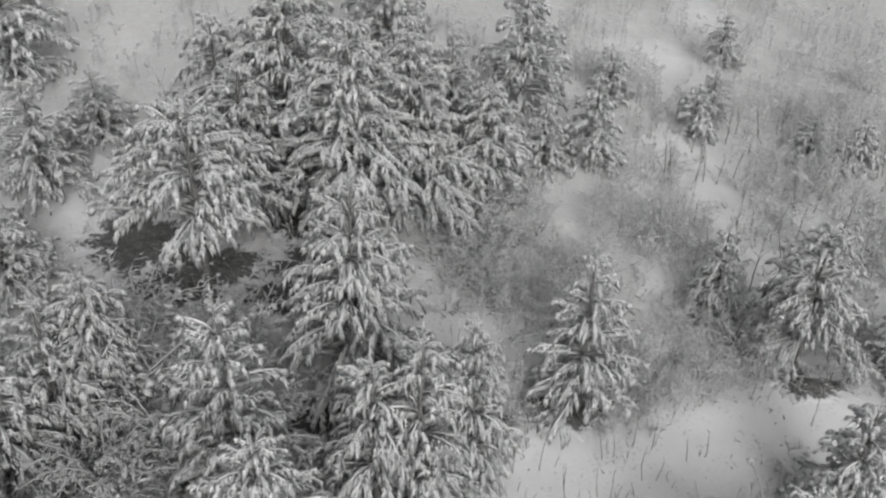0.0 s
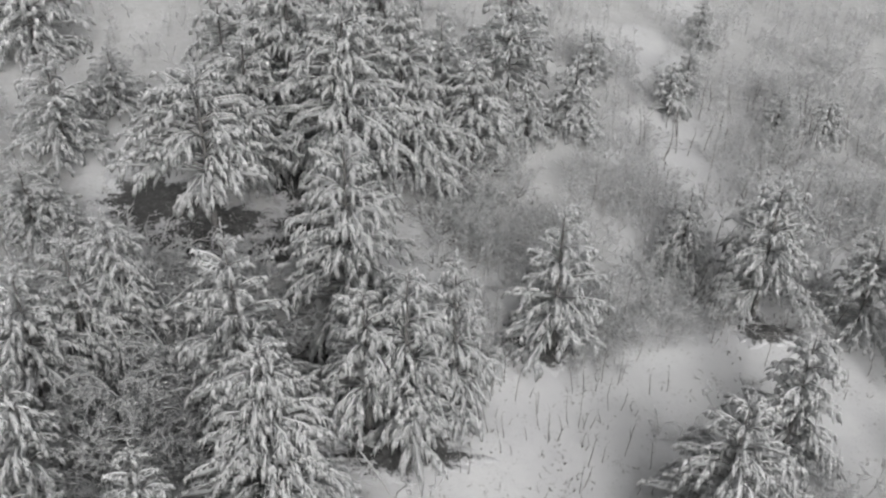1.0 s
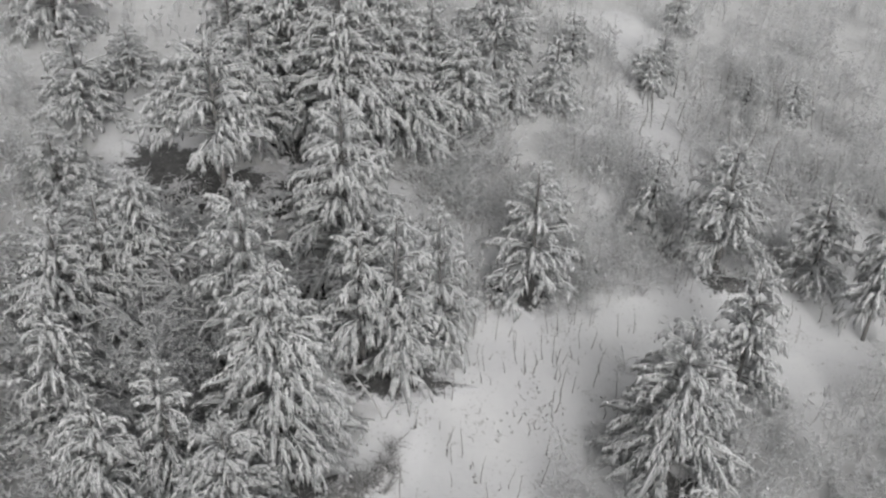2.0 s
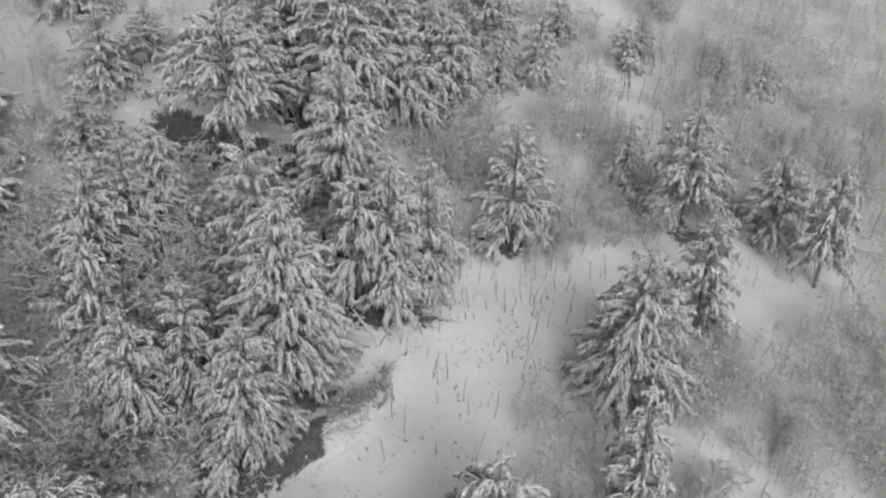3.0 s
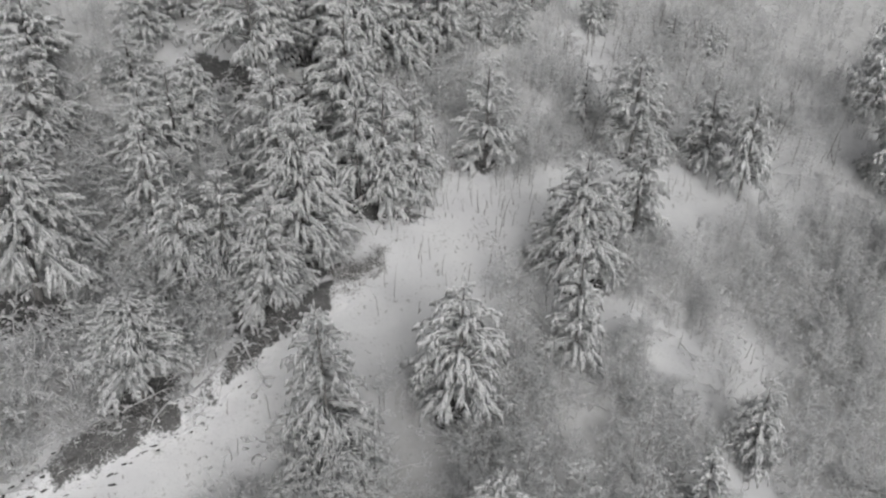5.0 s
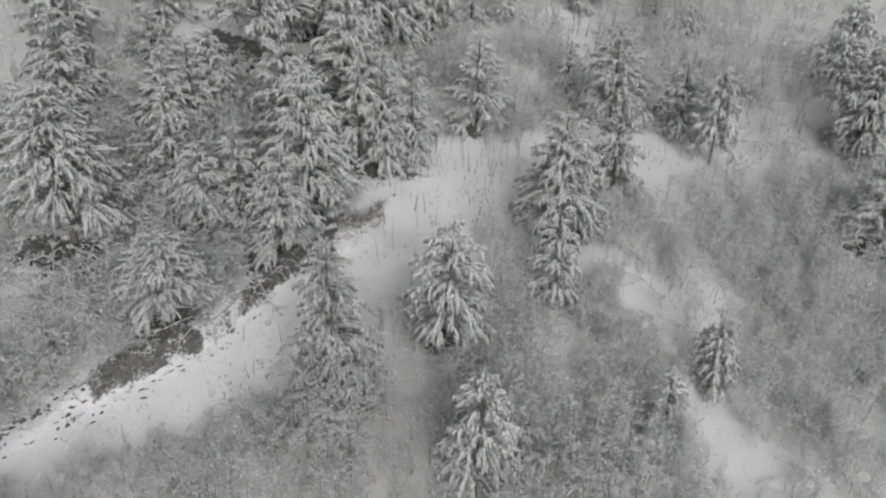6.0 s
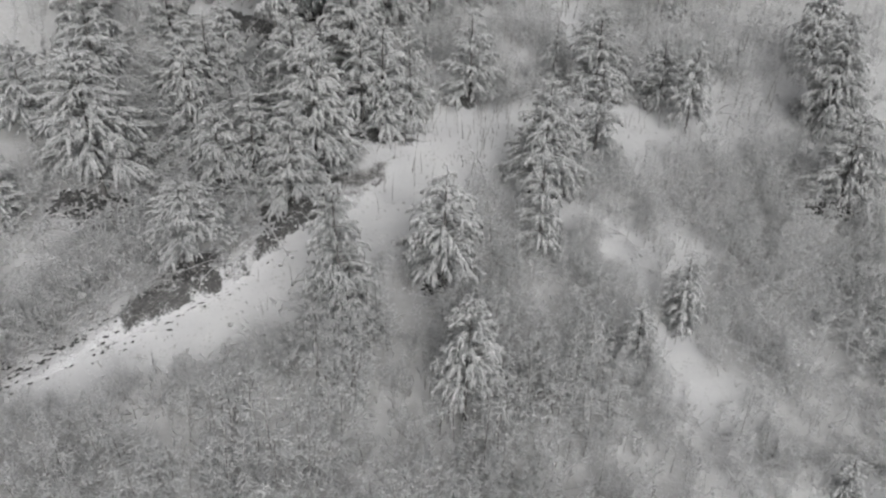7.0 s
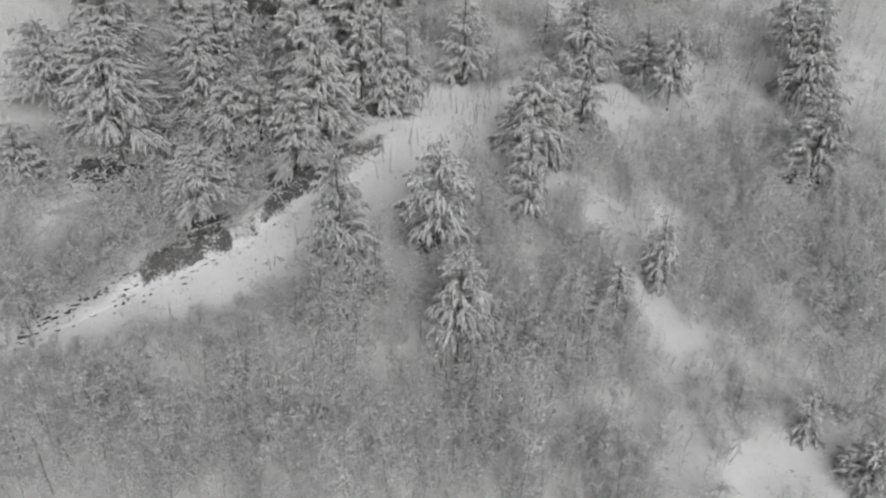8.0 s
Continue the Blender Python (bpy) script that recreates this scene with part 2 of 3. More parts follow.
# ---- shapes for branches, needles and snow ----
class Shape:
    """Gathers tapered spindles and tubes into one mesh."""

    def __init__(self):
        self.verts, self.faces = [], []

    def sweep(self, pts, radii, sides=4, flat=1.0, lift=0.0, spin=0.5):
        """A tube along pts; a radius of 0 closes to a tip. flat squeezes it vertically."""
        base, up = None, Vector((0, 0, 1))
        rows = []
        for k, (p, r) in enumerate(zip(pts, radii)):
            if r <= 0:
                self.verts.append(p)
                rows.append([len(self.verts) - 1])
                continue
            d = (pts[min(k + 1, len(pts) - 1)] - pts[max(k - 1, 0)]).normalized()
            side = d.cross(up)
            side = side.normalized() if side.length > 1e-3 else Vector((1, 0, 0))
            nrm = side.cross(d)
            row = []
            for i in range(sides):
                a = 2 * math.pi * (i + spin) / sides
                self.verts.append(p + side * (r * math.cos(a)) + nrm * (r * flat * math.sin(a) + lift * r))
                row.append(len(self.verts) - 1)
            rows.append(row)
        for a, b in zip(rows, rows[1:]):
            if len(a) == 1 and len(b) == 1:
                continue
            for i in range(sides):
                j = (i + 1) % sides
                if len(a) == 1:
                    self.faces.append((a[0], b[i], b[j]))
                elif len(b) == 1:
                    self.faces.append((a[i], b[0], a[j]))
                else:
                    self.faces.append((a[i], b[i], b[j], a[j]))

    def made(self, name, mat, parent, label=""):
        ob = mesh_object(name, self.verts, self.faces, mat, parent)
        if name in ("frost", "snow_load", "crown", "wood", "tips", "twigs"):
            tagged(ob, label, kind="stuff")
        elif label:
            tagged(ob, label)
        return ob


def around(a, e):
    return Vector((math.cos(a) * math.cos(e), math.sin(a) * math.cos(e), math.sin(e)))


def spruce(seed, height=6.0, radius=2.0, levels=11, boughs=6, snowy=1.0, lopsided=0.0, bare=0.08, droop=0.6, power=0.7, fine=1.0):
    """A spruce with whorls of drooping boughs; each carries sprays of pointed, hanging, snow-laden fingers over grey needles."""
    rng = random.Random(seed)
    root = new("spruce_tree")
    trunk, needles, snow = Shape(), Shape(), Shape()
    lean = Vector((rng.uniform(-0.03, 0.03), rng.uniform(-0.03, 0.03), 0)) * height
    stem = lambda q: Vector((0, 0, height * q)) + lean * q * q
    trunk.sweep([Vector((0, 0, -0.5))] + [stem(q / 6) for q in range(7)], [0.026 * height] + [0.021 * height * (1 - 0.93 * q / 6) for q in range(6)] + [0.0], 7)
    favoured = rng.uniform(0, 6.28)
    stout = 1.0 / fine ** 0.3

    def finger(p, d, length, width, sag, load):
        """One hanging twig: grey needles below, a tapered roll of snow along the top."""
        down = Vector((0, 0, -sag * length))
        mid, low, tip = p + d * (0.4 * length) + down * 0.07, p + d * (0.72 * length) + down * 0.27, p + d * (0.93 * length) + down * 0.62
        under = Vector((0, 0, -1.1 * width))
        if rng.random() < 0.55:
            needles.sweep([p + under, mid.lerp(low, 0.5) + under * 1.2, tip + under], [0, width * 1.5, 0], 3, 0.9, 0.0, 0.25)
        if rng.random() < load:
            w = width * rng.uniform(0.75, 1.45)
            snow.sweep([p, mid.lerp(low, rng.uniform(-0.3, 0.5)), tip], [0, w, 0], 3, 0.65, 0.25, 0.75)

    def spray(pts, a, length, load, big):
        """Fingers on both sides of a twig that runs along pts."""
        n, segs = max(3, int(length * 11.5 * fine) + 2), len(pts) - 1
        for j in range(n):
            s = 0.16 + 0.84 * ((j + rng.uniform(0.15, 0.85)) / n) ** 0.9
            f = min(segs - 0.001, s * segs)
            at = pts[int(f)].lerp(pts[int(f) + 1], f - int(f))
            along = (pts[int(f) + 1] - pts[int(f)]).normalized()
            for hand in (-1, 1):
                if rng.random() < 0.12:
                    continue
                out = around(a + hand * rng.uniform(0.55, 1.15) * (1.1 - 0.5 * s), rng.uniform(-0.35, 0.1))
                d = (out + along * rng.uniform(0.2, 0.7)).normalized()
                size = (0.13 + 0.18 * (1.0 - s) * min(length, 1.5)) * rng.uniform(0.5, 1.5) * big
                finger(at, d, size, rng.uniform(0.021, 0.046) * stout * (0.6 + 0.4 * big), rng.uniform(0.5, 1.9), load)
        for _ in range(2):
            d = (pts[-1] - pts[-2]).normalized() + Vector((rng.uniform(-0.3, 0.3), rng.uniform(-0.3, 0.3), rng.uniform(-0.3, 0.1)))
            finger(pts[-1].lerp(pts[-2], 0.35), d.normalized(), rng.uniform(0.2, 0.32) * big, 0.045 * stout, rng.uniform(0.6, 1.5), load)
        ridge = [p + Vector((rng.uniform(-0.03, 0.03), rng.uniform(-0.03, 0.03), 0.02)) for p in pts[1:]]
        snow.sweep(ridge, [0] + [rng.uniform(0.03, 0.06) * big * load for _ in range(segs - 2)] + [0], 4, 0.45, 0.3, 0.0)

    for k in range(levels):
        q0 = bare + (0.96 - bare) * (k + 0.3) / levels
        count = max(3, boughs + rng.choice((-1, 0, 0, 1)) - (2 if q0 > 0.75 else 0))
        turn0 = rng.uniform(0, 6.28)
        for i in range(count):
            if rng.random() < 0.10:
                continue
            q = min(0.965, max(bare * 0.7, q0 + rng.uniform(-0.17, 0.17) / levels))
            a = turn0 + 2 * math.pi * i / count + rng.uniform(-0.35, 0.35)
            reach = 1.22 * radius * (1.0 - q) ** power * min(1.0, 0.45 + 3.0 * (1.0 - q)) * rng.uniform(0.6, 1.2) * (1 + lopsided * math.cos(a - favoured)) + 0.08
            rise = 0.02 + 0.70 * q + rng.uniform(-0.2, 0.2)
            p, pts, segs = stem(q), [], 5
            for s in range(segs + 1):
                pts.append(p.copy())
                p = p + around(a + 0.12 * rng.uniform(-1, 1), rise - droop * 1.15 * (s / segs) ** 1.3) * (reach / segs)
            trunk.sweep([pts[0], pts[2], pts[4], pts[5]], [0.012 + 0.012 * reach, 0.012 + 0.007 * reach, 0.012, 0.0], 3)
            fan = 0.15 * reach ** 0.8
            low = Vector((0, 0, -0.09))
            needles.sweep([pts[1] + low, pts[2] + low * 1.6, pts[4] + low * 1.4, pts[5] + low * 0.6], [0, min(0.2, fan * 0.8), min(0.18, fan * 0.7), 0], 4, 0.4)
            if q < 0.72:
                needles.sweep([pts[0] + low, pts[1] + low * 1.8, pts[3] + low * 2.2], [0, min(0.17, fan * 1.1), 0], 4, 0.5)
            load = snowy * rng.uniform(0.62, 1.05)
            big = min(1.15, 0.62 + 0.42 * reach)
            spray(pts, a, reach, load, big)
            if reach > 0.6:
                for j in range(max(1, int(1.9 * reach))):
                    s = rng.uniform(0.28, 0.78)
                    f, hand = s * segs, 1 if j % 2 else -1
                    p, side, b = pts[int(f)].lerp(pts[int(f) + 1], f - int(f)), [], a + hand * rng.uniform(0.45, 0.9)
                    length = reach * (1.0 - s) * rng.uniform(0.55, 0.85) + 0.18
                    e = rise - droop * 1.15 * s ** 1.3 - rng.uniform(0.0, 0.35)
                    for m in range(4):
                        side.append(p.copy())
                        p = p + around(b, e - droop * 0.30 * m) * (length / 3)
                    spray(side, b, length, load * rng.uniform(0.75, 1.1), big * 0.92)
            for j in range(int(reach * 2)):
                at = pts[1].lerp(pts[3], rng.random())
                d = around(a + rng.uniform(-1.3, 1.3), rng.uniform(-1.2, -0.5))
                needles.sweep([at, at + d * 0.2, at + d * rng.uniform(0.35, 0.6)], [0, 0.06, 0], 3)
    for k in range(8):
        finger(stem(0.90 + 0.012 * k), around(rng.uniform(0, 6.28), 0.6), 0.22 - 0.012 * k, 0.028, 0.4, snowy)
    snow.sweep([stem(0.955), stem(0.985), stem(1.0) + Vector((0, 0, 0.12))], [0, 0.03, 0], 3)
    trunk.made("trunk", BARK, root, "dark trunk with bare inner boughs")
    needles.made("crown", NEEDLES, root, "drooping needle twigs grey with rime and painted haze")
    snow.made("snow_load", SNOW, root, "white snow lying along the boughs")
    return root


def frosted_twig(frost, rng, at, end, wide, tufts=2):
    """A short spray of twigs with tufts of rime on it."""
    sag = Vector((rng.uniform(-0.3, 0.3), rng.uniform(-0.3, 0.3), rng.uniform(0.0, 0.4))) * (end - at).length
    frost.sweep([at, at.lerp(end, 0.5) + sag, end], [wide * 0.11, wide * 0.16, 0], 3, 1.0, 0.3)
    for _ in range(tufts - 1):
        p = at.lerp(end, rng.uniform(0.2, 1.0))
        d = Vector((rng.uniform(-1, 1), rng.uniform(-1, 1), rng.uniform(-0.9, 0.5))) * rng.uniform(0.05, 0.12)
        frost.sweep([p - d, p + Vector((0, 0, 0.02)), p + d], [0, wide * rng.uniform(0.35, 0.85), 0], 3, 0.8, 0.2)


def sapling(seed, height=4.0, spread=1.0, branches=15, bare=0.3):
    """A slender leafless broadleaf sapling with frosted twigs."""
    rng = random.Random(seed)
    root = new("frosted_sapling")
    trunk, limbs, frost = Shape(), Shape(), Shape()
    bend = [rng.uniform(-0.05, 0.05) for _ in range(4)]
    stem = lambda q: Vector((bend[0] * math.sin(3 * q) + bend[1] * q, bend[2] * math.sin(2.6 * q) + bend[3] * q, q)) * height
    trunk.sweep([Vector((0, 0, -0.4))] + [stem(q / 5) for q in range(6)], [0.024] + [0.019 * (1 - 0.85 * q / 5) + 0.004 for q in range(5)] + [0.0], 4)
    for k in range(branches):
        q = bare + (0.98 - bare) * (k + rng.random()) / branches
        a, e = rng.uniform(0, 6.28), rng.uniform(0.15, 0.95)
        reach = spread * (1.2 - 0.75 * q) * rng.uniform(0.6, 1.2)
        pts = [stem(q)]
        for s in range(3):
            pts.append(pts[-1] + around(a + rng.uniform(-0.25, 0.25), e - 0.32 * s) * (reach / 3))
        limbs.sweep(pts, [0.014, 0.011, 0.008, 0.0], 3)
        for s in range(4):
            f = 0.5 + 2.48 * rng.random() ** 0.55
            at = pts[int(f)].lerp(pts[int(f) + 1], f - int(f))
            d = around(a + rng.uniform(-1.4, 1.4), rng.uniform(-0.6, 0.8))
            frosted_twig(frost, rng, at, at + d * rng.uniform(0.15, 0.36), 0.085, 2)
    trunk.made("trunk", STALK, root)
    limbs.made("wood", TWIG, root)
    frost.made("frost", FROST, root, "white rime along the twigs")
    return root


def bush_into(wood, frost, rng, base, height, spread, stems, twigs, tufts, wide):
    for k in range(stems):
        a, e = rng.uniform(0, 6.28), rng.uniform(0.45, 1.4)
        length = height * rng.uniform(0.7, 1.25)
        pts = [base + Vector((rng.uniform(-0.2, 0.2), rng.uniform(-0.2, 0.2), -0.25))]
        for s in range(4):
            pts.append(pts[-1] + around(a + rng.uniform(-0.3, 0.3), e - 0.22 * s * spread) * ((length + 0.25) / 4))
        wood.sweep(pts, [0.022, 0.018, 0.013, 0.009, 0.0], 3)
        frost.sweep([p + Vector((0, 0, 0.02)) for p in pts[1:]], [0, 0.024, 0.020, 0], 3, 0.8)
        for s in range(twigs):
            f = 0.8 + 3.18 * rng.random() ** 0.6
            at = pts[int(f)].lerp(pts[int(f) + 1], f - int(f))
            d = around(a + rng.uniform(-1.8, 1.8), rng.uniform(-0.5, 0.9))
            frosted_twig(frost, rng, at, at + d * rng.uniform(0.22, 0.5), wide, tufts)


def shrub(seed, height=1.9, spread=1.0, stems=8, twigs=8, tufts=2, wide=0.10, bare=0, bark=None):
    """A leafless many-stemmed bush, its arching twigs thick with frost."""
    root = new("frosted_shrub")
    wood, frost = Shape(), Shape()
    bush_into(wood, frost, random.Random(seed), Vector((0, 0, 0)), height, spread, stems, twigs, tufts, wide)
    rng = random.Random(seed + 1)
    for _ in range(bare):
        base = Vector((rng.uniform(-0.7, 0.7), rng.uniform(-0.7, 0.7), -0.1))
        mid = base + around(rng.uniform(0, 6.28), rng.uniform(0.5, 1.4)) * rng.uniform(0.3, 0.6)
        wood.sweep([base, mid, mid + around(rng.uniform(0, 6.28), rng.uniform(0.0, 1.2)) * 0.5], [0.03, 0.025, 0.0], 3)
    wood.made("wood", bark or TWIG, root)
    frost.made("frost", FROST, root, "white rime along the twigs")
    return root


def stand(ob, x, y, turn, sx=1.0, sz=1.0, sink=0.05, lean=0.0):
    ob.matrix_basis = pose(x, y, surface_z(x, y) - sink, 0, 0, turn) @ pose(0, 0, 0, lean)
    ob.scale = (sx, sx, sz)
    return ob


# ---- spruces ----
KINDS = {
    "full": dict(height=6.0, radius=2.0, levels=8, boughs=9, bare=0.10, power=0.75, droop=0.7),
    "slim": dict(height=5.0, radius=1.2, levels=9, boughs=7, power=0.75, droop=0.8, bare=0.06),
    "broad": dict(height=7.0, radius=2.6, levels=9, boughs=10, power=0.68, bare=0.13, droop=0.7),
    "lopsided": dict(height=7.0, radius=3.0, levels=6, boughs=11, lopsided=0.3, bare=0.45, power=0.5, droop=0.8),
    "weeping": dict(height=5.5, radius=1.9, levels=8, boughs=8, droop=0.95, bare=0.25, power=0.68),
    "open": dict(height=6.0, radius=1.9, levels=8, boughs=8, snowy=0.9, bare=0.13, power=0.75),
    "dark": dict(height=6.0, radius=2.2, levels=8, boughs=8, snowy=0.75, bare=0.18, power=0.68),
    "raised": dict(height=7.0, radius=2.5, levels=8, boughs=10, bare=0.34, power=0.6, droop=0.75),
    "skirted": dict(height=8.0, radius=2.7, levels=11, boughs=10, bare=0.04, power=0.62, droop=0.8),
    "tall": dict(height=9.0, radius=2.9, levels=13, boughs=10, bare=0.12, power=0.7, droop=0.7),
    "spreading": dict(height=9.4, radius=3.3, levels=11, boughs=11, bare=0.27, power=0.6, droop=0.75),
    "rimed": dict(height=8.0, radius=2.3, levels=11, boughs=9, bare=0.13, power=0.6, droop=0.75, snowy=0.55),
    "young": dict(height=3.0, radius=0.9, levels=7, boughs=6, droop=0.8, power=0.8),
}
SPRUCE_LABELS = {
    "full": "full snow-laden spruce with drooping boughs on the slope",
    "slim": "slim young spruce hung with snow fingers",
    "broad": "large broad spruce heaped with snow among bushes",
    "lopsided": "wide lopsided spruce with snow-heaped boughs and dark underside",
    "weeping": "weeping spruce with long snow-covered twigs and bare lower trunk",
    "open": "open-crowned spruce with sparse snowy boughs",
    "dark": "dark spruce with snow pads on separate boughs",
    "raised": "broad snow-laden spruce with boughs raised over a dark hollow",
    "skirted": "tall snow-laden spruce with low boughs over the bank",
    "tall": "tall full spruce hung with snow in a dense group",
    "spreading": "big spreading spruce with heavy snow over a dark hollow",
    "rimed": "tall grey spruce thinly dusted with snow by the track",
    "young": "small young spruce bent under snow",
}
# kind, x, y, height, radius, turn
SPRUCES = [
    ("open", 5.0, 22.3, 6.5, 2.1, 20), ("dark", 13.7, 25.2, 6.6, 2.3, 80), ("full", 1.2, 19.0, 6.6, 1.6, 140),
    ("full", -0.4, 17.6, 6.9, 2.1, 200), ("weeping", -1.6, 17.5, 6.2, 2.0, 35), ("broad", -2.6, 22.0, 8.0, 2.6, 95),
    ("open", -5.5, 17.6, 7.6, 2.2, 150), ("lopsided", -7.9, 24.6, 7.7, 3.4, 10), ("full", -7.5, 29.5, 6.5, 2.4, 200),
    ("spreading", -3.3, 28.0, 9.4, 3.3, 20), ("tall", -5.8, 31.2, 9.4, 3.0, 310), ("tall", -1.0, 30.4, 8.2, 2.6, 260),
    ("full", -15.2, 29.2, 4.7, 2.0, 120), ("full", -14.8, 24.6, 3.2, 1.8, 60), ("open", -11.0, 18.9, 5.4, 1.8, 170),
    ("full", -12.0, 17.4, 5.8, 2.0, 220), ("weeping", -10.2, 20.2, 5.2, 1.9, 280), ("slim", -10.8, 13.9, 6.0, 1.3, 30),
    ("slim", -7.2, 12.3, 5.4, 1.3, 70), ("weeping", -8.8, 11.1, 5.2, 1.6, 110), ("broad", -4.7, 9.7, 5.9, 1.9, 160),
    ("skirted", -3.85, 13.2, 8.1, 2.35, 210), ("slim", 8.6, 9.4, 6.1, 1.3, 250), ("broad", 9.2, 14.4, 7.2, 2.4, 300),
    ("open", 12.8, 18.4, 6.1, 1.8, 345), ("weeping", 19.4, 22.0, 6.6, 1.6, 15), ("open", 18.2, 25.2, 5.1, 1.9, 55),
    ("weeping", 3.4, 6.0, 6.9, 2.4, 100), ("rimed", -1.5, 3.0, 8.1, 2.0, 145), ("raised", 4.4, -1.8, 7.4, 1.8, 190),
    ("slim", 15.6, 5.2, 4.6, 1.1, 235), ("young", 12.8, 2.4, 3.7, 1.1, 280), ("dark", 27.9, 16.2, 6.7, 2.2, 325),
    ("tall", 29.8, 24.5, 8.8, 2.4, 5), ("raised", -8.9, 4.8, 5.3, 2.4, 85),
    ("spreading", -14.8, 9.8, 8.5, 3.2, 130), ("young", 21.0, -3.9, 2.6, 0.9, 215),
    ("full", 23.2, -6.2, 3.2, 1.7, 255), ("slim", 11.1, 27.7, 4.1, 1.1, 295), ("dark", 4.2, 39.8, 6.4, 2.6, 335),
    ("weeping", 2.1, 32.6, 5.4, 2.1, 25), ("slim", 7.4, 36.7, 4.4, 1.4, 65), ("slim", 4.9, 35.3, 3.6, 1.1, 105),
    ("slim", 9.1, 42.7, 3.1, 1.2, 150), ("open", 0.6, 36.6, 5.2, 1.8, 195), ("open", -2.0, 36.0, 5.3, 1.9, 240),
    ("full", -9.2, 33.4, 5.9, 2.1, 285), ("young", 13.2, 40.4, 3.0, 1.1, 330), ("open", 14.6, 42.4, 3.2, 1.2, 20),
    ("open", 19.3, 40.1, 2.8, 1.3, 70), ("young", 22.0, 40.1, 2.6, 1.1, 200), ("full", 17.2, 50.0, 3.4, 1.3, 115), ("full", -18.0, 19.2, 6.1, 2.3, 160),
    ("dark", -19.8, 13.5, 6.1, 2.5, 205), ("full", -19.8, 8.0, 3.7, 2.0, 230), ("broad", -19.6, 23.4, 7.0, 2.6, 250), ("open", -13.9, 32.3, 3.4, 1.6, 300),
    ("full", -18.5, 35.5, 7.0, 2.4, 340), ("full", -6.2, 38.0, 6.5, 2.3, 33),
    ("full", 31.0, 26.6, 7.0, 2.3, 121), ("full", 32.0, 34.0, 7.6, 2.4, 166),
    ("full", -2.8, 44.0, 6.5, 2.3, 256),
]
TREE_SPOTS = [(x, y, r) for _, x, y, _, r, _ in SPRUCES]


def build_spruces():
    masters, used = {}, {}
    for k, (kind, x, y, h, r, turn) in enumerate(SPRUCES):
        make = KINDS[kind]
        pick = used[kind] = used.get(kind, -1) + 1
        fine = 0.28 if y > 33 else 0.52 if y > 23.5 else 0.76
        key = (kind, fine, 0 if fine < 0.5 else pick % (3 if kind == "full" else 2))
        sx, sz = r / make["radius"], h / make["height"]
        if key in masters:
            ob = copy_thing(masters[key], pose(0, 0, 0))
        else:
            ob = masters[key] = spruce(11 + 7 * len(masters), fine=fine, **make)
            tagged(ob, SPRUCE_LABELS[kind], "spruce tree", "spruces on the slope")
        stand(ob, x, y, turn, sx, sz)


build_spruces()


# ---- saplings and shrubs ----
def scatter(count, zones, gap, tries=60, clump=0.0, hang=3.4):
    """Random spots in weighted rectangles, off the open snow and the spruce trunks."""
    rng = random.Random(5 + count)
    spots, cells = [], {}
    weights = [z[4] for z in zones]
    for _ in range(tries * count):
        if len(spots) == count:
            break
        x0, y0, x1, y1, _w = rng.choices(zones, weights)[0]
        x, y = rng.uniform(x0, x1), rng.uniform(y0, y1)
        i, j = int(x // gap), int(y // gap)
        close = [p for di in (-1, 0, 1) for dj in (-1, 0, 1) for p in cells.get((i + di, j + dj), ())]
        if any(math.hypot(x - a, y - b) < gap for a, b in close) or not clear_of(x, y, 0.25):
            continue
        if any(math.hypot(x - s[0], y - s[1]) < 0.9 * s[3] for s in SOIL_SHADE_SPOTS) or -12 < x < -1 and -0.3 < y - bank_edge(x) < (hang if -10.6 < x < -7.4 or -6.9 < x < -1.6 else 0.7) or any(math.hypot(x - a, y - b) < 0.3 * r + 0.2 for a, b, r in TREE_SPOTS):
            continue
        if noise.noise((x * 0.28, y * 0.28, 7.0)) + rng.uniform(-0.15, 0.15) < clump - 0.6:
            continue
        spots.append((x, y))
        cells.setdefault((i, j), []).append((x, y))
    return spots


def headroom(x, y):
    """Brush is lower towards the track, where it was cut back."""
    edge = float(np.interp(x, (-16.5, -6.3, -3.2, -2.2), (-2.4, 1.5, 3.8, 30.0)))
    return 9.0 if y > edge else 0.3 + 0.62 * (edge - y)


def build_saplings():
    rng = random.Random(21)
    masters = [tagged(sapling(100 + k, 4.0, 0.95 + 0.1 * (k % 3)), "slender leafless sapling white with frost", "sapling", "frosted saplings on the slope") for k in range(6)]
    zones = [(-16, -10, 13, -1, 7.0), (-15, -4, 4, 3, 9.0), (0, -2, 13, 5, 2.4), (4.6, 7, 8.2, 13, 0.5), (-2.2, 2, 4.5, 6.5, 1.6), (11, -3, 30, 20, 2.6), (8, 22, 26, 38, 1.6), (3, 24, 12, 34, 0.8)]
    for k, (x, y) in enumerate(scatter(296, zones, 0.5, clump=0.58)):
        ob = masters[k] if k < 6 else copy_thing(masters[k % 6], pose(0, 0, 0))
        near = y < 3 and x < 12
        s = rng.uniform(0.7, 1.1) if near else rng.uniform(0.42, 0.75)
        s = min(s, headroom(x, y) / 4.0)
        stand(ob, x, y, rng.uniform(0, 360), max(0.3, s) * rng.uniform(0.95, 1.3), s, lean=rng.uniform(0, 7))


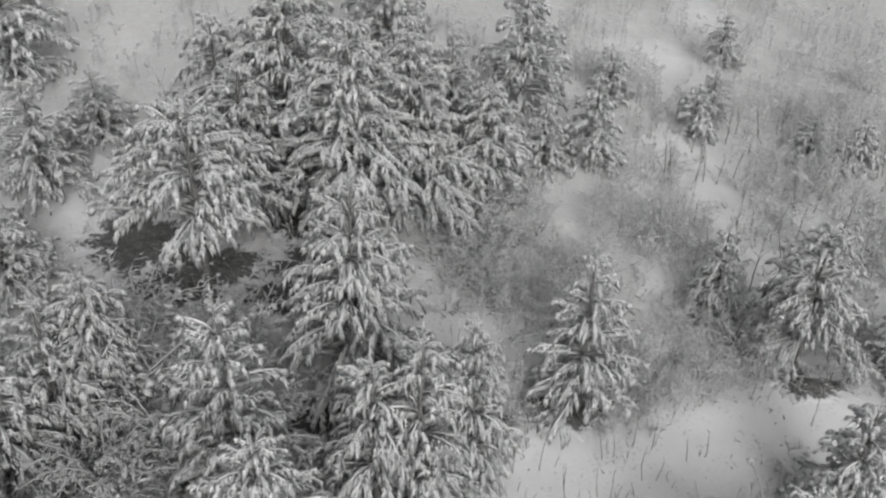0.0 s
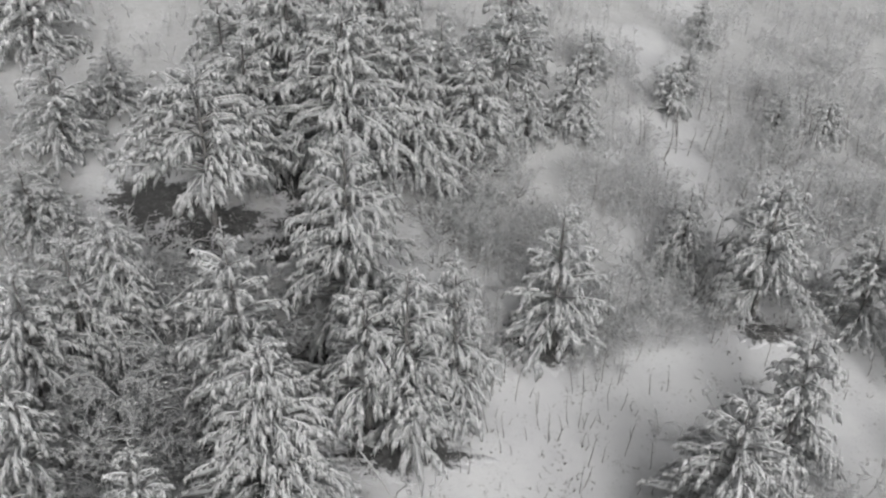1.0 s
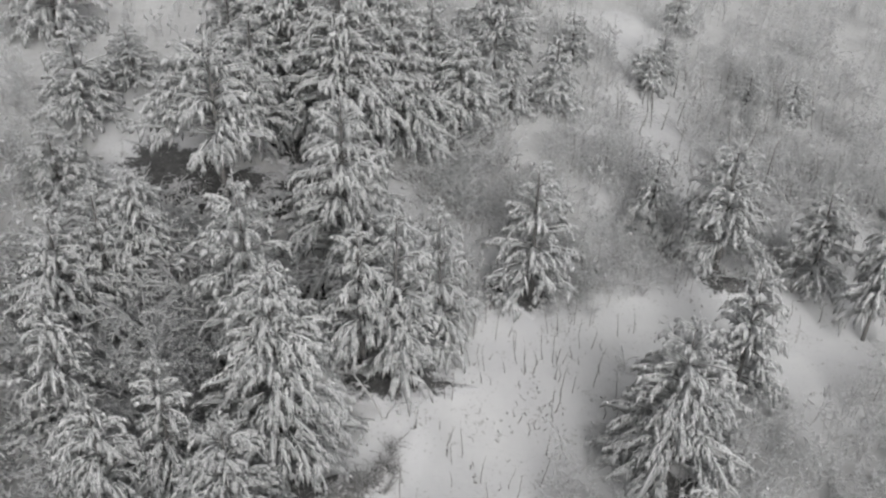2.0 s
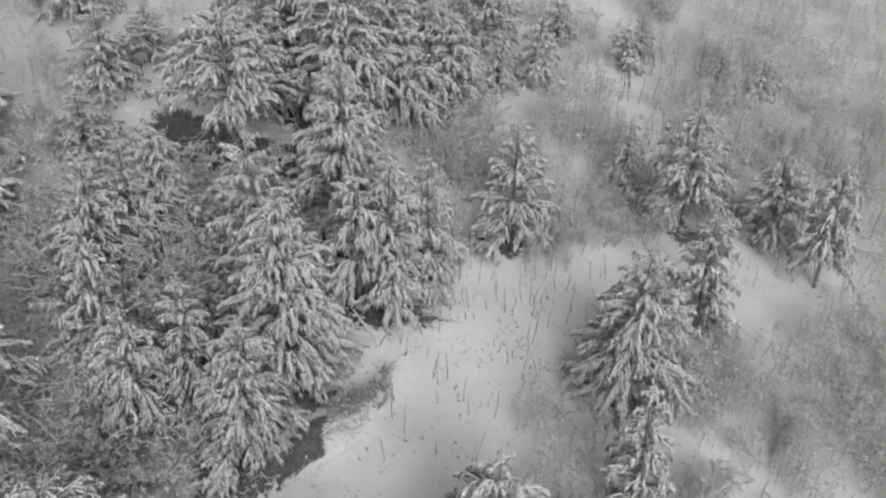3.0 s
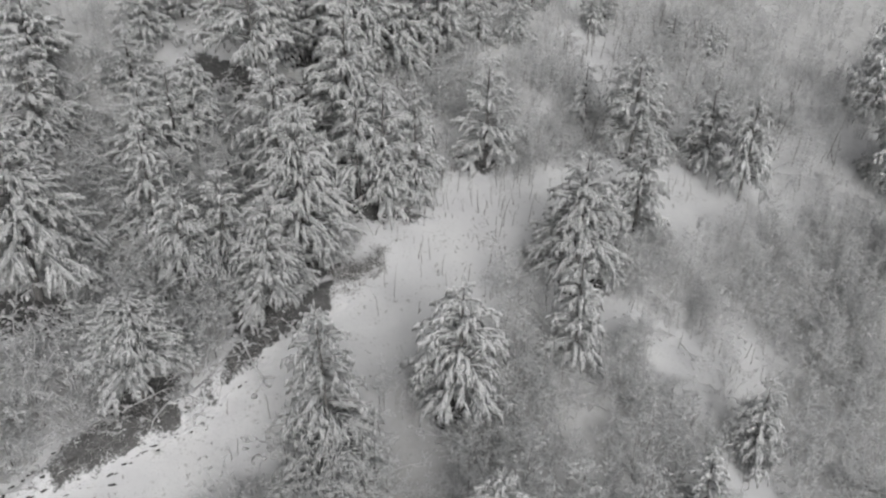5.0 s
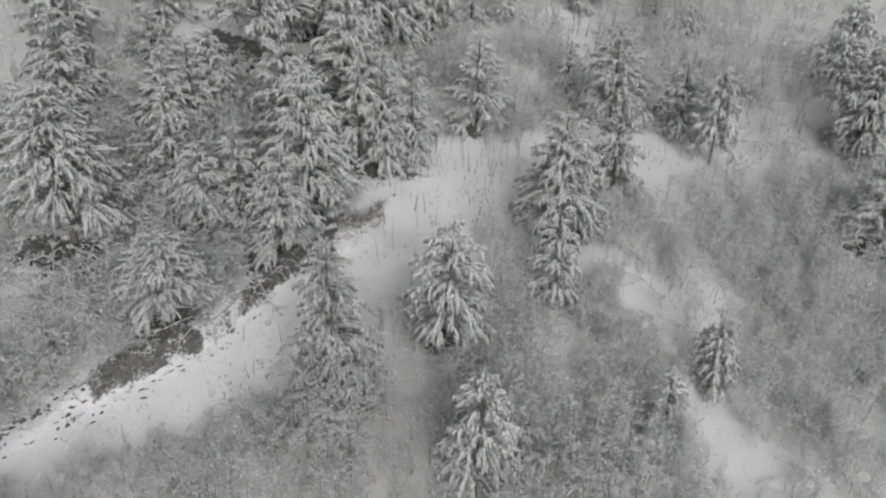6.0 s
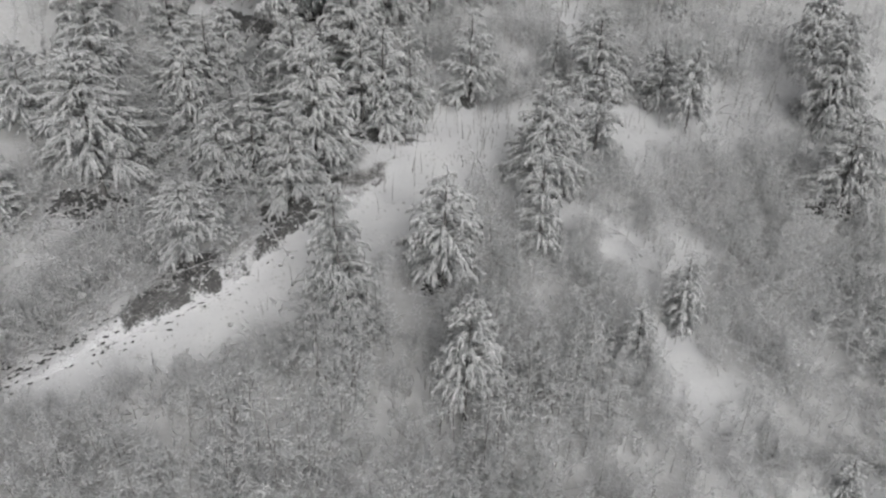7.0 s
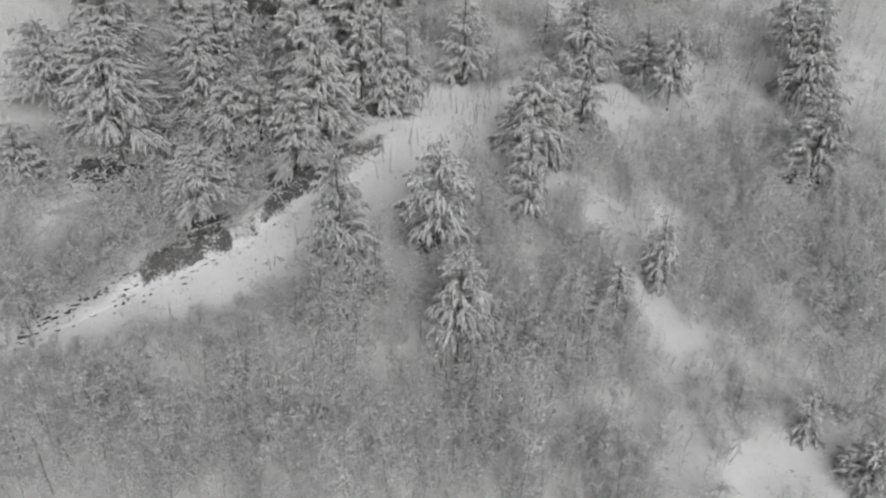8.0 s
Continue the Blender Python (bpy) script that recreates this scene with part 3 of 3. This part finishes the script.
def build_shrubs():
    rng = random.Random(22)
    masters = [tagged(shrub(200 + k, 1.9, 0.8 + 0.12 * k), "leafless bush with frosted arching twigs", "shrub", "frosted shrubs on the slope") for k in range(6)]
    zones = [(-18, 8, -5, 24, 4.2), (-20, 1, -7, 8, 2.4), (-14, -6, 8, 2.5, 1.6), (10, -4, 36, 22, 7.5), (0, 21, 11, 34, 2.2), (10, 24, 27, 38, 1.4), (-7, 10, 1, 18, 1.0), (-2.5, 2, 5, 7.5, 1.6), (6, 7, 12, 15, 0.8), (-16, 30, 22, 50, 1.6)]
    for k, (x, y) in enumerate(scatter(270, zones, 0.7, clump=0.62)):
        ob = masters[k] if k < 6 else copy_thing(masters[k % 6], pose(0, 0, 0))
        s = rng.uniform(0.75, 1.45) * (1.4 if x < -5 and 5 < y < 23 else 1.0)
        s = min(s, headroom(x, y) / 2.0)
        stand(ob, x, y, rng.uniform(0, 360), s * rng.uniform(1.0, 1.25), s * rng.uniform(0.8, 1.1))


def build_domed_shrubs():
    """Old broad bushes, rounded like domes under their frost."""
    rng = random.Random(27)
    masters = [tagged(shrub(260 + k, 2.6, 1.0, 17, 11, 2, 0.11, 30), "broad domed leafless bush thick with frost", "shrub", "domed bushes on the slope") for k in range(2)]
    spots = [(-13.2, 4.4, 1.15), (-11.4, 4.4, 0.9), (-12.8, 2.6, 0.8), (-12.2, 6.2, 0.9), (-14.4, 0.9, 0.75), (-16.2, -0.2, 0.75), (-15.4, 1.6, 0.9), (-17.8, 1.4, 0.9), (-14.2, 2.8, 0.9), (-18.6, 3.6, 1.0), (-19.0, -0.6, 0.9), (-14.6, 6.6, 0.9), (-11.6, 7.6, 1.0), (-9.8, 9.0, 0.9), (-13.4, 12.4, 1.1), (-9.6, 16.2, 1.0), (-7.6, 15.0, 1.0), (25.4, 3.2, 1.2), (23.0, 6.2, 1.0),
             (28.0, 6.5, 1.1), (20.5, 1.5, 0.8), (18.0, -2.4, 0.8), (22.8, 13.5, 0.9), (19.0, 15.5, 0.8), (2.2, 28.4, 0.9), (5.0, 27.5, 0.8), (10.4, 24.6, 0.7), (-16.4, 14.8, 1.0), (-7.6, 23.8, 0.8), (-6.5, 23.2, 0.75), (-8.8, 23.2, 0.7), (-7.2, 22.2, 0.7),
             (-10.6, -1.7, 0.7), (-9.2, -1.9, 0.65), (-4.4, 0.7, 0.95), (-3.1, 0.9, 0.8), (-2.2, 1.7, 0.7), (-5.8, -0.6, 0.7), (-7.4, -1.5, 0.6), (-11.0, 3.5, 0.6), (-10.6, 4.8, 0.7), (24.5, 39.3, 0.9), (21.3, 31.8, 0.8), (24.6, 31.0, 0.8), (23.2, 46.9, 0.9), (27.0, 50.4, 1.0)]
    for k, (x, y, s) in enumerate(spots):
        ob = masters[k] if k < 2 else copy_thing(masters[k % 2], pose(0, 0, 0))
        stand(ob, x, y, rng.uniform(0, 360), s * rng.uniform(1.0, 1.25), s * rng.uniform(0.85, 1.1))


def build_dark_shrubs():
    """Bushes with brown twigs and thin rime, above the clearing and at the end of the bank."""
    rng = random.Random(26)
    masters = [tagged(shrub(280 + k, 1.9, 1.0, 11, 9, 2, 0.075, 10, STALK), "brown-twigged leafless bush with thin rime", "shrub", "brown bushes on the slope") for k in range(3)]
    spots = [(0.8, 27.4, 0.9), (2.6, 29.6, 1.0), (1.4, 31.0, 0.9), (4.2, 30.6, 0.9), (4.6, 28.8, 0.9), (6.3, 29.6, 0.8), (0.4, 25.8, 0.7), (2.0, 26.4, 0.7), (3.2, 32.6, 0.8), (-0.2, 28.6, 0.8),
             (12.4, 25.2, 0.9), (11.4, 25.9, 0.9), (14.9, 24.7, 0.8), (15.8, 25.6, 0.8), (10.2, 27.0, 0.8), (12.2, 27.6, 0.8), (6.7, 21.8, 0.5), (7.8, 23.2, 0.6), (3.2, 21.4, 0.45), (8.9, 25.0, 0.7), (17.2, 24.6, 0.8), (16.6, 27.2, 0.8),
             (-16.4, -0.3, 0.7), (-17.4, -0.9, 0.8), (-15.3, 0.9, 0.6), (-14.2, 1.6, 0.6), (-13.2, 2.3, 0.55), (-18.2, 0.5, 0.8)]
    for k, (x, y, s) in enumerate(spots):
        ob = masters[k] if k < 3 else copy_thing(masters[k % 3], pose(0, 0, 0))
        stand(ob, x, y, rng.uniform(0, 360), s * rng.uniform(1.0, 1.25), s * rng.uniform(0.85, 1.1))


def build_arching_shrubs():
    """Tall hazel-like bushes whose long thin rods arch over between the spruces."""
    rng = random.Random(28)
    masters = []
    for k in range(3):
        root = new("arching_shrub")
        wood, frost = Shape(), Shape()
        for _ in range(20):
            a, e = rng.uniform(0, 6.28), rng.uniform(0.95, 1.45)
            p, pts = Vector((rng.uniform(-0.3, 0.3), rng.uniform(-0.3, 0.3), -0.2)), []
            length = rng.uniform(2.4, 4.0)
            for j in range(7):
                pts.append(p.copy())
                p = p + around(a + rng.uniform(-0.15, 0.15), e - 0.055 * j * j) * (length / 6)
            wood.sweep(pts, [0.022, 0.020, 0.017, 0.014, 0.011, 0.008, 0.0], 3)
            frost.sweep([q + Vector((0, 0, 0.018)) for q in pts[1:]], [0, 0.038, 0.042, 0.038, 0.030, 0], 3, 0.8)
            for _k in range(17):
                f = 1.5 + 4.4 * rng.random() ** 0.8
                at = pts[int(f)].lerp(pts[int(f) + 1], f - int(f))
                frosted_twig(frost, rng, at, at + around(a + rng.uniform(-1.5, 1.5), rng.uniform(-0.7, 0.6)) * rng.uniform(0.25, 0.6), 0.12, 2)
        wood.made("wood", TWIG, root)
        frost.made("frost", FROST, root, "white rime along the rods")
        masters.append(tagged(root, "tall leafless bush with arching frosted rods between spruces", "shrub", "arching bushes between the spruces"))
    spots = [(-10.4, 16.0, 1.0), (-9.2, 17.4, 1.1), (-8.2, 16.2, 1.0), (-7.0, 17.2, 0.9), (-8.0, 19.0, 1.0), (-6.6, 14.6, 0.9), (-9.0, 14.6, 0.9), (-12.4, 19.6, 1.0), (-7.2, 20.8, 0.9), (-12.2, 15.2, 0.9), (-5.6, 19.8, 0.9), (-13.6, 17.2, 1.0)]
    for k, (x, y, s) in enumerate(spots):
        ob = masters[k] if k < 3 else copy_thing(masters[k % 3], pose(0, 0, 0))
        stand(ob, x, y, rng.uniform(0, 360), s, s)


def rod_into(wood, frost, rng, base, height):
    """One thin upright rod with short rising twigs, each furred with rime."""
    lean, turn = rng.uniform(0.0, 0.22), rng.uniform(0, 6.28)
    tip = base + Vector((math.cos(turn) * lean, math.sin(turn) * lean, 1.0)) * height
    mid = base.lerp(tip, 0.5) + Vector((rng.uniform(-0.06, 0.06), rng.uniform(-0.06, 0.06), 0)) * height
    wood.sweep([base - Vector((0, 0, 0.2)), mid, tip], [0.017, 0.012, 0.0], 3)
    for _ in range(int(4 + 5.5 * height)):
        f = 0.22 + 0.78 * rng.random() ** 0.8
        at = base.lerp(mid, 2 * f) if f < 0.5 else mid.lerp(tip, 2 * f - 1)
        d = around(rng.uniform(0, 6.28), rng.uniform(0.0, 1.1)) * (rng.uniform(0.22, 0.55) * (1.25 - 0.6 * f))
        bow = at + d * 0.5 - Vector((0, 0, 0.04))
        frost.sweep([at, bow, at + d], [0, rng.uniform(0.018, 0.038), 0], 3, 0.8)
        if rng.random() < 0.5:
            e = around(rng.uniform(0, 6.28), rng.uniform(-0.3, 1.0)) * rng.uniform(0.12, 0.28)
            frost.sweep([bow, bow + e * 0.5, bow + e], [0, rng.uniform(0.018, 0.034), 0], 3, 0.8)


def build_thicket():
    """Brushwood past counting, that fills the slope between the single bushes."""
    rng = random.Random(31)
    wood, frost = Shape(), Shape()
    zones = [(-19, 7, -5, 26, 2.6), (-21, 0, -7, 9, 2.0), (-20, -12, 14, 3, 8.0), (-2.5, -2, 13, 7.5, 3.0), (10, -8, 40, 24, 10.5), (0, 21, 12, 36, 2.6), (9, 24, 42, 46, 4.0), (-20, 28, 20, 52, 2.4), (5.4, 18.4, 9.2, 23, 0.9), (0.6, 19.4, 4.4, 23, 0.4)]
    front, west = [(-22, -13, 20, -4.5, 5.0), (-8, -9, -4, -6, 0.8), (3.5, -8.5, 7.5, -5.5, 0.8), (-21, -5, -15, 1, 0.9), (-22, -18, 20, -12, 1.0)], [(-32, 12, -17, 46, 1.0)]
    east = [(16.5, 2, 36, 21, 6.0), (10.5, 4, 14, 14, 0.8), (4.8, 6, 8.4, 13, 0.5), (14, 12, 24, 20, 1.2), (24, 18, 46, 38, 2.6)]
    upper = [(-26, 36, 8, 62, 1.6), (8, 42, 46, 68, 2.4), (8, 29, 38, 46, 2.6), (3.5, 31, 10, 36, 0.9), (0, 25, 5, 30, 0.6), (15, 40, 36, 62, 1.8), (-25, 23, -15, 36, 0.7)]
    spots = scatter(780, zones, 0.38, clump=0.45, hang=1.6) + scatter(760, upper, 0.5, clump=0.5) + scatter(560, east, 0.38) + scatter(390, front, 0.38) + scatter(120, west, 0.6)
    for x, y in spots:
        for _ in range(rng.choice((2, 2, 3, 3))):
            u, v = x + rng.gauss(0, 0.22), y + rng.gauss(0, 0.22)
            rod_into(wood, frost, rng, Vector((u, v, surface_z(u, v))), min(rng.uniform(0.9, 2.7), headroom(x, y)))
    root = tagged(new("thicket"), "dense grey brushwood dusted with frost on the slope", "thicket", kind="stuff")
    wood.made("wood", TWIG, root)
    frost.made("frost", FROST, root)


def build_brushwood():
    """Single tufts of upright rods in the belt below the track and on the east side."""
    rng = random.Random(33)
    masters = []
    for k in range(6):
        root = new("brushwood_tuft")
        wood, frost = Shape(), Shape()
        for _ in range(4 + k % 3):
            rod_into(wood, frost, rng, Vector((rng.gauss(0, 0.28), rng.gauss(0, 0.28), 0)), rng.uniform(1.1, 2.4))
        wood.made("wood", TWIG, root)
        frost.made("frost", FROST, root, "white rime along the rods")
        masters.append(tagged(root, "tuft of thin upright rods furred with rime", "brushwood", "tufts of brushwood on the slope"))
    zones = [(-20, -12, 14, 2.6, 4.6), (-2.6, -2, 13, 7.0, 1.8), (10, -8, 30, 14, 3.6), (-13, 6, -5, 12, 0.6)]
    for k, (x, y) in enumerate(scatter(298, zones, 0.45, hang=1.6)):
        ob = masters[k] if k < 6 else copy_thing(masters[k % 6], pose(0, 0, 0))
        s = min(rng.uniform(0.7, 1.25), headroom(x, y) / 2.0)
        stand(ob, x, y, rng.uniform(0, 360), max(0.45, s), s, 0.05, rng.uniform(0, 5))


def build_undergrowth():
    """Low stems and seedlings past counting, poking through the snow between the bushes."""
    rng = random.Random(23)
    wood, frost = Shape(), Shape()
    zones = [(-18, -9, 13, 1, 3.0), (-20, 2, -6, 24, 2.6), (0, 18, 12, 36, 3.0), (10, -6, 38, 24, 7.0), (8, 22, 28, 44, 3.0), (-18, 28, 26, 52, 2.0), (4, 2, 13, 16, 1.0)]
    for x, y in scatter(3400, zones, 0.12, 12):
        base = Vector((x, y, surface_z(x, y) - 0.06))
        tall = rng.uniform(0.35, 1.15)
        for _ in range(3):
            a = rng.uniform(0, 6.28)
            mid = base + around(a, rng.uniform(0.9, 1.5)) * tall * 0.6
            end = mid + around(a + rng.uniform(-0.8, 0.8), rng.uniform(0.3, 1.3)) * tall * 0.5
            wood.sweep([base, mid, end], [0.013, 0.010, 0.0], 3)
            frost.sweep([mid, mid.lerp(end, 0.6) + Vector((0, 0, 0.02)), end], [0, rng.uniform(0.025, 0.055), 0], 3, 0.8)
    root = tagged(new("undergrowth"), "low frosted stems and seedlings poking through the snow", "undergrowth", kind="stuff")
    wood.made("wood", TWIG, root)
    frost.made("frost", FROST, root)


def build_dead_brush():
    """Bare dark twigs and roots past counting, over the dark hollows below the boughs."""
    rng = random.Random(29)
    twigs, frost = Shape(), Shape()
    spots = [(x + rng.gauss(0, 0.5) * rx, y + rng.gauss(0, 0.5) * ry) for x, y, rx, ry, _ in SOIL_SHADE_SPOTS for _k in range(13)]
    for _ in range(170):
        x = rng.choice((rng.gauss(-9.4, 1.0), rng.gauss(-4.9, 0.7), rng.uniform(-12, -2)))
        spots.append((x, bank_edge(x) + abs(rng.gauss(0.2, 0.75)) + 0.1))
    for _ in range(130):
        x = rng.uniform(-2.3, -0.2)
        spots.append((x, bank_edge(x) + rng.uniform(0.1, 1.6)))
    for x, y in spots:
        base = Vector((x, y, surface_z(x, y) - 0.05))
        for _ in range(5):
            a, tall = rng.uniform(0, 6.28), rng.uniform(0.3, 0.9)
            mid = base + around(a, rng.uniform(0.3, 1.4)) * tall * 0.5
            end = mid + around(a + rng.uniform(-1.0, 1.0), rng.uniform(-0.5, 1.0)) * tall * 0.5
            twigs.sweep([base, mid, end], [0.014, 0.011, 0.0], 3)
            if rng.random() < 0.06:
                frost.sweep([mid, mid.lerp(end, 0.5) + Vector((0, 0, 0.03)), end], [0, rng.uniform(0.015, 0.045), 0], 3, 0.8)
    root = tagged(new("dead_brush"), "bare dark twigs with little snow over dark hollows", "brush", kind="stuff")
    twigs.made("twigs", STALK, root)
    frost.made("frost", FROST, root)


def build_sprigs():
    """Tips of buried herbs past counting, just showing in the open snow."""
    rng = random.Random(37)
    tips = Shape()
    for k in range(240):
        (ax, ay), (bx, by), w = OPEN[rng.choice((1, 2, 2, 2, 3, 3, 4, 5, 6, 0))]
        t = rng.random()
        x, y = ax + (bx - ax) * t + rng.uniform(-w, w), ay + (by - ay) * t + rng.uniform(-w, w)
        base = Vector((x, y, surface_z(x, y) - 0.04))
        for _ in range(rng.choice((1, 2, 3))):
            mid = base + around(rng.uniform(0, 6.28), rng.uniform(0.5, 1.5)) * rng.uniform(0.06, 0.2)
            tips.sweep([base, mid, mid + around(rng.uniform(0, 6.28), rng.uniform(-0.4, 1.0)) * rng.uniform(0.04, 0.16)], [0.012, rng.uniform(0.010, 0.026), 0.0], 3)
    root = tagged(new("sprigs"), "small dry herb tips showing through open snow", "sprigs", kind="stuff")
    tips.made("tips", STALK, root)


build_saplings()
build_sprigs()
build_dead_brush()
build_shrubs()
build_domed_shrubs()
build_dark_shrubs()
build_arching_shrubs()
build_brushwood()
build_thicket()
build_undergrowth()


# ---- clods of earth along the track and dry stalks in the open snow ----
def clod(seed):
    rng = random.Random(seed)
    bm = bmesh.new()
    bmesh.ops.create_icosphere(bm, subdivisions=1, radius=1.0)
    for v in bm.verts:
        v.co *= rng.uniform(0.45, 1.35)
        v.co.z *= 0.55
    me = bpy.data.meshes.new("earth_clod")
    bm.to_mesh(me)
    bm.free()
    me.materials.append(SOIL_SHADE)
    return tagged(new("earth_clod", me), "dark clod of earth lying in the snow by the track", "clod", "clods along the track")


def build_clods():
    rng = random.Random(41)
    masters = [clod(300 + k) for k in range(5)]
    for k in range(290):
        ob = masters[k] if k < 5 else copy_thing(masters[k % 5], pose(0, 0, 0))
        x = -16.5 + 12.5 * rng.random() ** 1.5
        drop = rng.choice((-0.5, -0.1, 0.05, 0.2)) + rng.gauss(0, 0.2) + (rng.choice((0.0, 0.5, 0.9)) if x < -10.8 else 0.0)
        y = bank_edge(x) + drop
        ob.matrix_basis = pose(x, y, surface_z(x, y) + 0.01, 0, 0, rng.gauss(38, 20))
        s = (0.03 + 0.05 * rng.random() ** 2) * (1.45 if x < -10.5 else 1.0)
        ob.scale = (s * rng.uniform(1.2, 3.4), s * rng.uniform(0.7, 1.2), s)


def stalk(seed):
    rng = random.Random(seed)
    root = new("dry_stalk")
    stem = Shape()
    p, pts = Vector((0, 0, -0.15)), []
    for s in range(5):
        pts.append(p.copy())
        p = p + around(rng.uniform(0, 6.28), rng.uniform(1.2, 1.5)) * 0.27
    stem.sweep(pts, [0.020, 0.018, 0.015, 0.011, 0.0], 4)
    for s in range(4):
        at = pts[2].lerp(pts[4], rng.random())
        twig = Shape()
        twig.sweep([at, at + around(rng.uniform(0, 6.28), rng.uniform(0.3, 1.1)) * rng.uniform(0.1, 0.28)], [0.009, 0.0], 3)
        twig.made("twig", STALK, root)
    stem.made("stem", STALK, root)
    return tagged(root, "thin dark dry stalk standing in open snow", "stalk", "dry stalks in the snow")


def build_stalks():
    rng = random.Random(42)
    masters = [stalk(400 + k) for k in range(6)]
    zones = [(-0.5, 10.5, 6.5, 20.5, 4.5), (0.8, 17.6, 8.2, 21.4, 2.2), (-7, 2, 0, 8, 0.7), (12.5, 2, 17, 12, 1.5), (10, 25, 27, 44, 9.0), (-12, -8, 12, 0, 2.5), (7, 16, 10, 21, 0.8), (13, 20, 19, 24, 0.5)]
    for k in range(298):
        ob = masters[k] if k < 6 else copy_thing(masters[k % 6], pose(0, 0, 0))
        x0, y0, x1, y1, _w = rng.choices(zones, [z[4] for z in zones])[0]
        s = rng.uniform(1.1, 2.8) if y0 > 23 else rng.uniform(0.5, 1.9)
        stand(ob, rng.uniform(x0, x1), rng.uniform(y0, y1), rng.uniform(0, 360), 1.5 if y0 > 23 else 0.85, s, 0.02, rng.uniform(0, 9))


build_clods()
build_stalks()
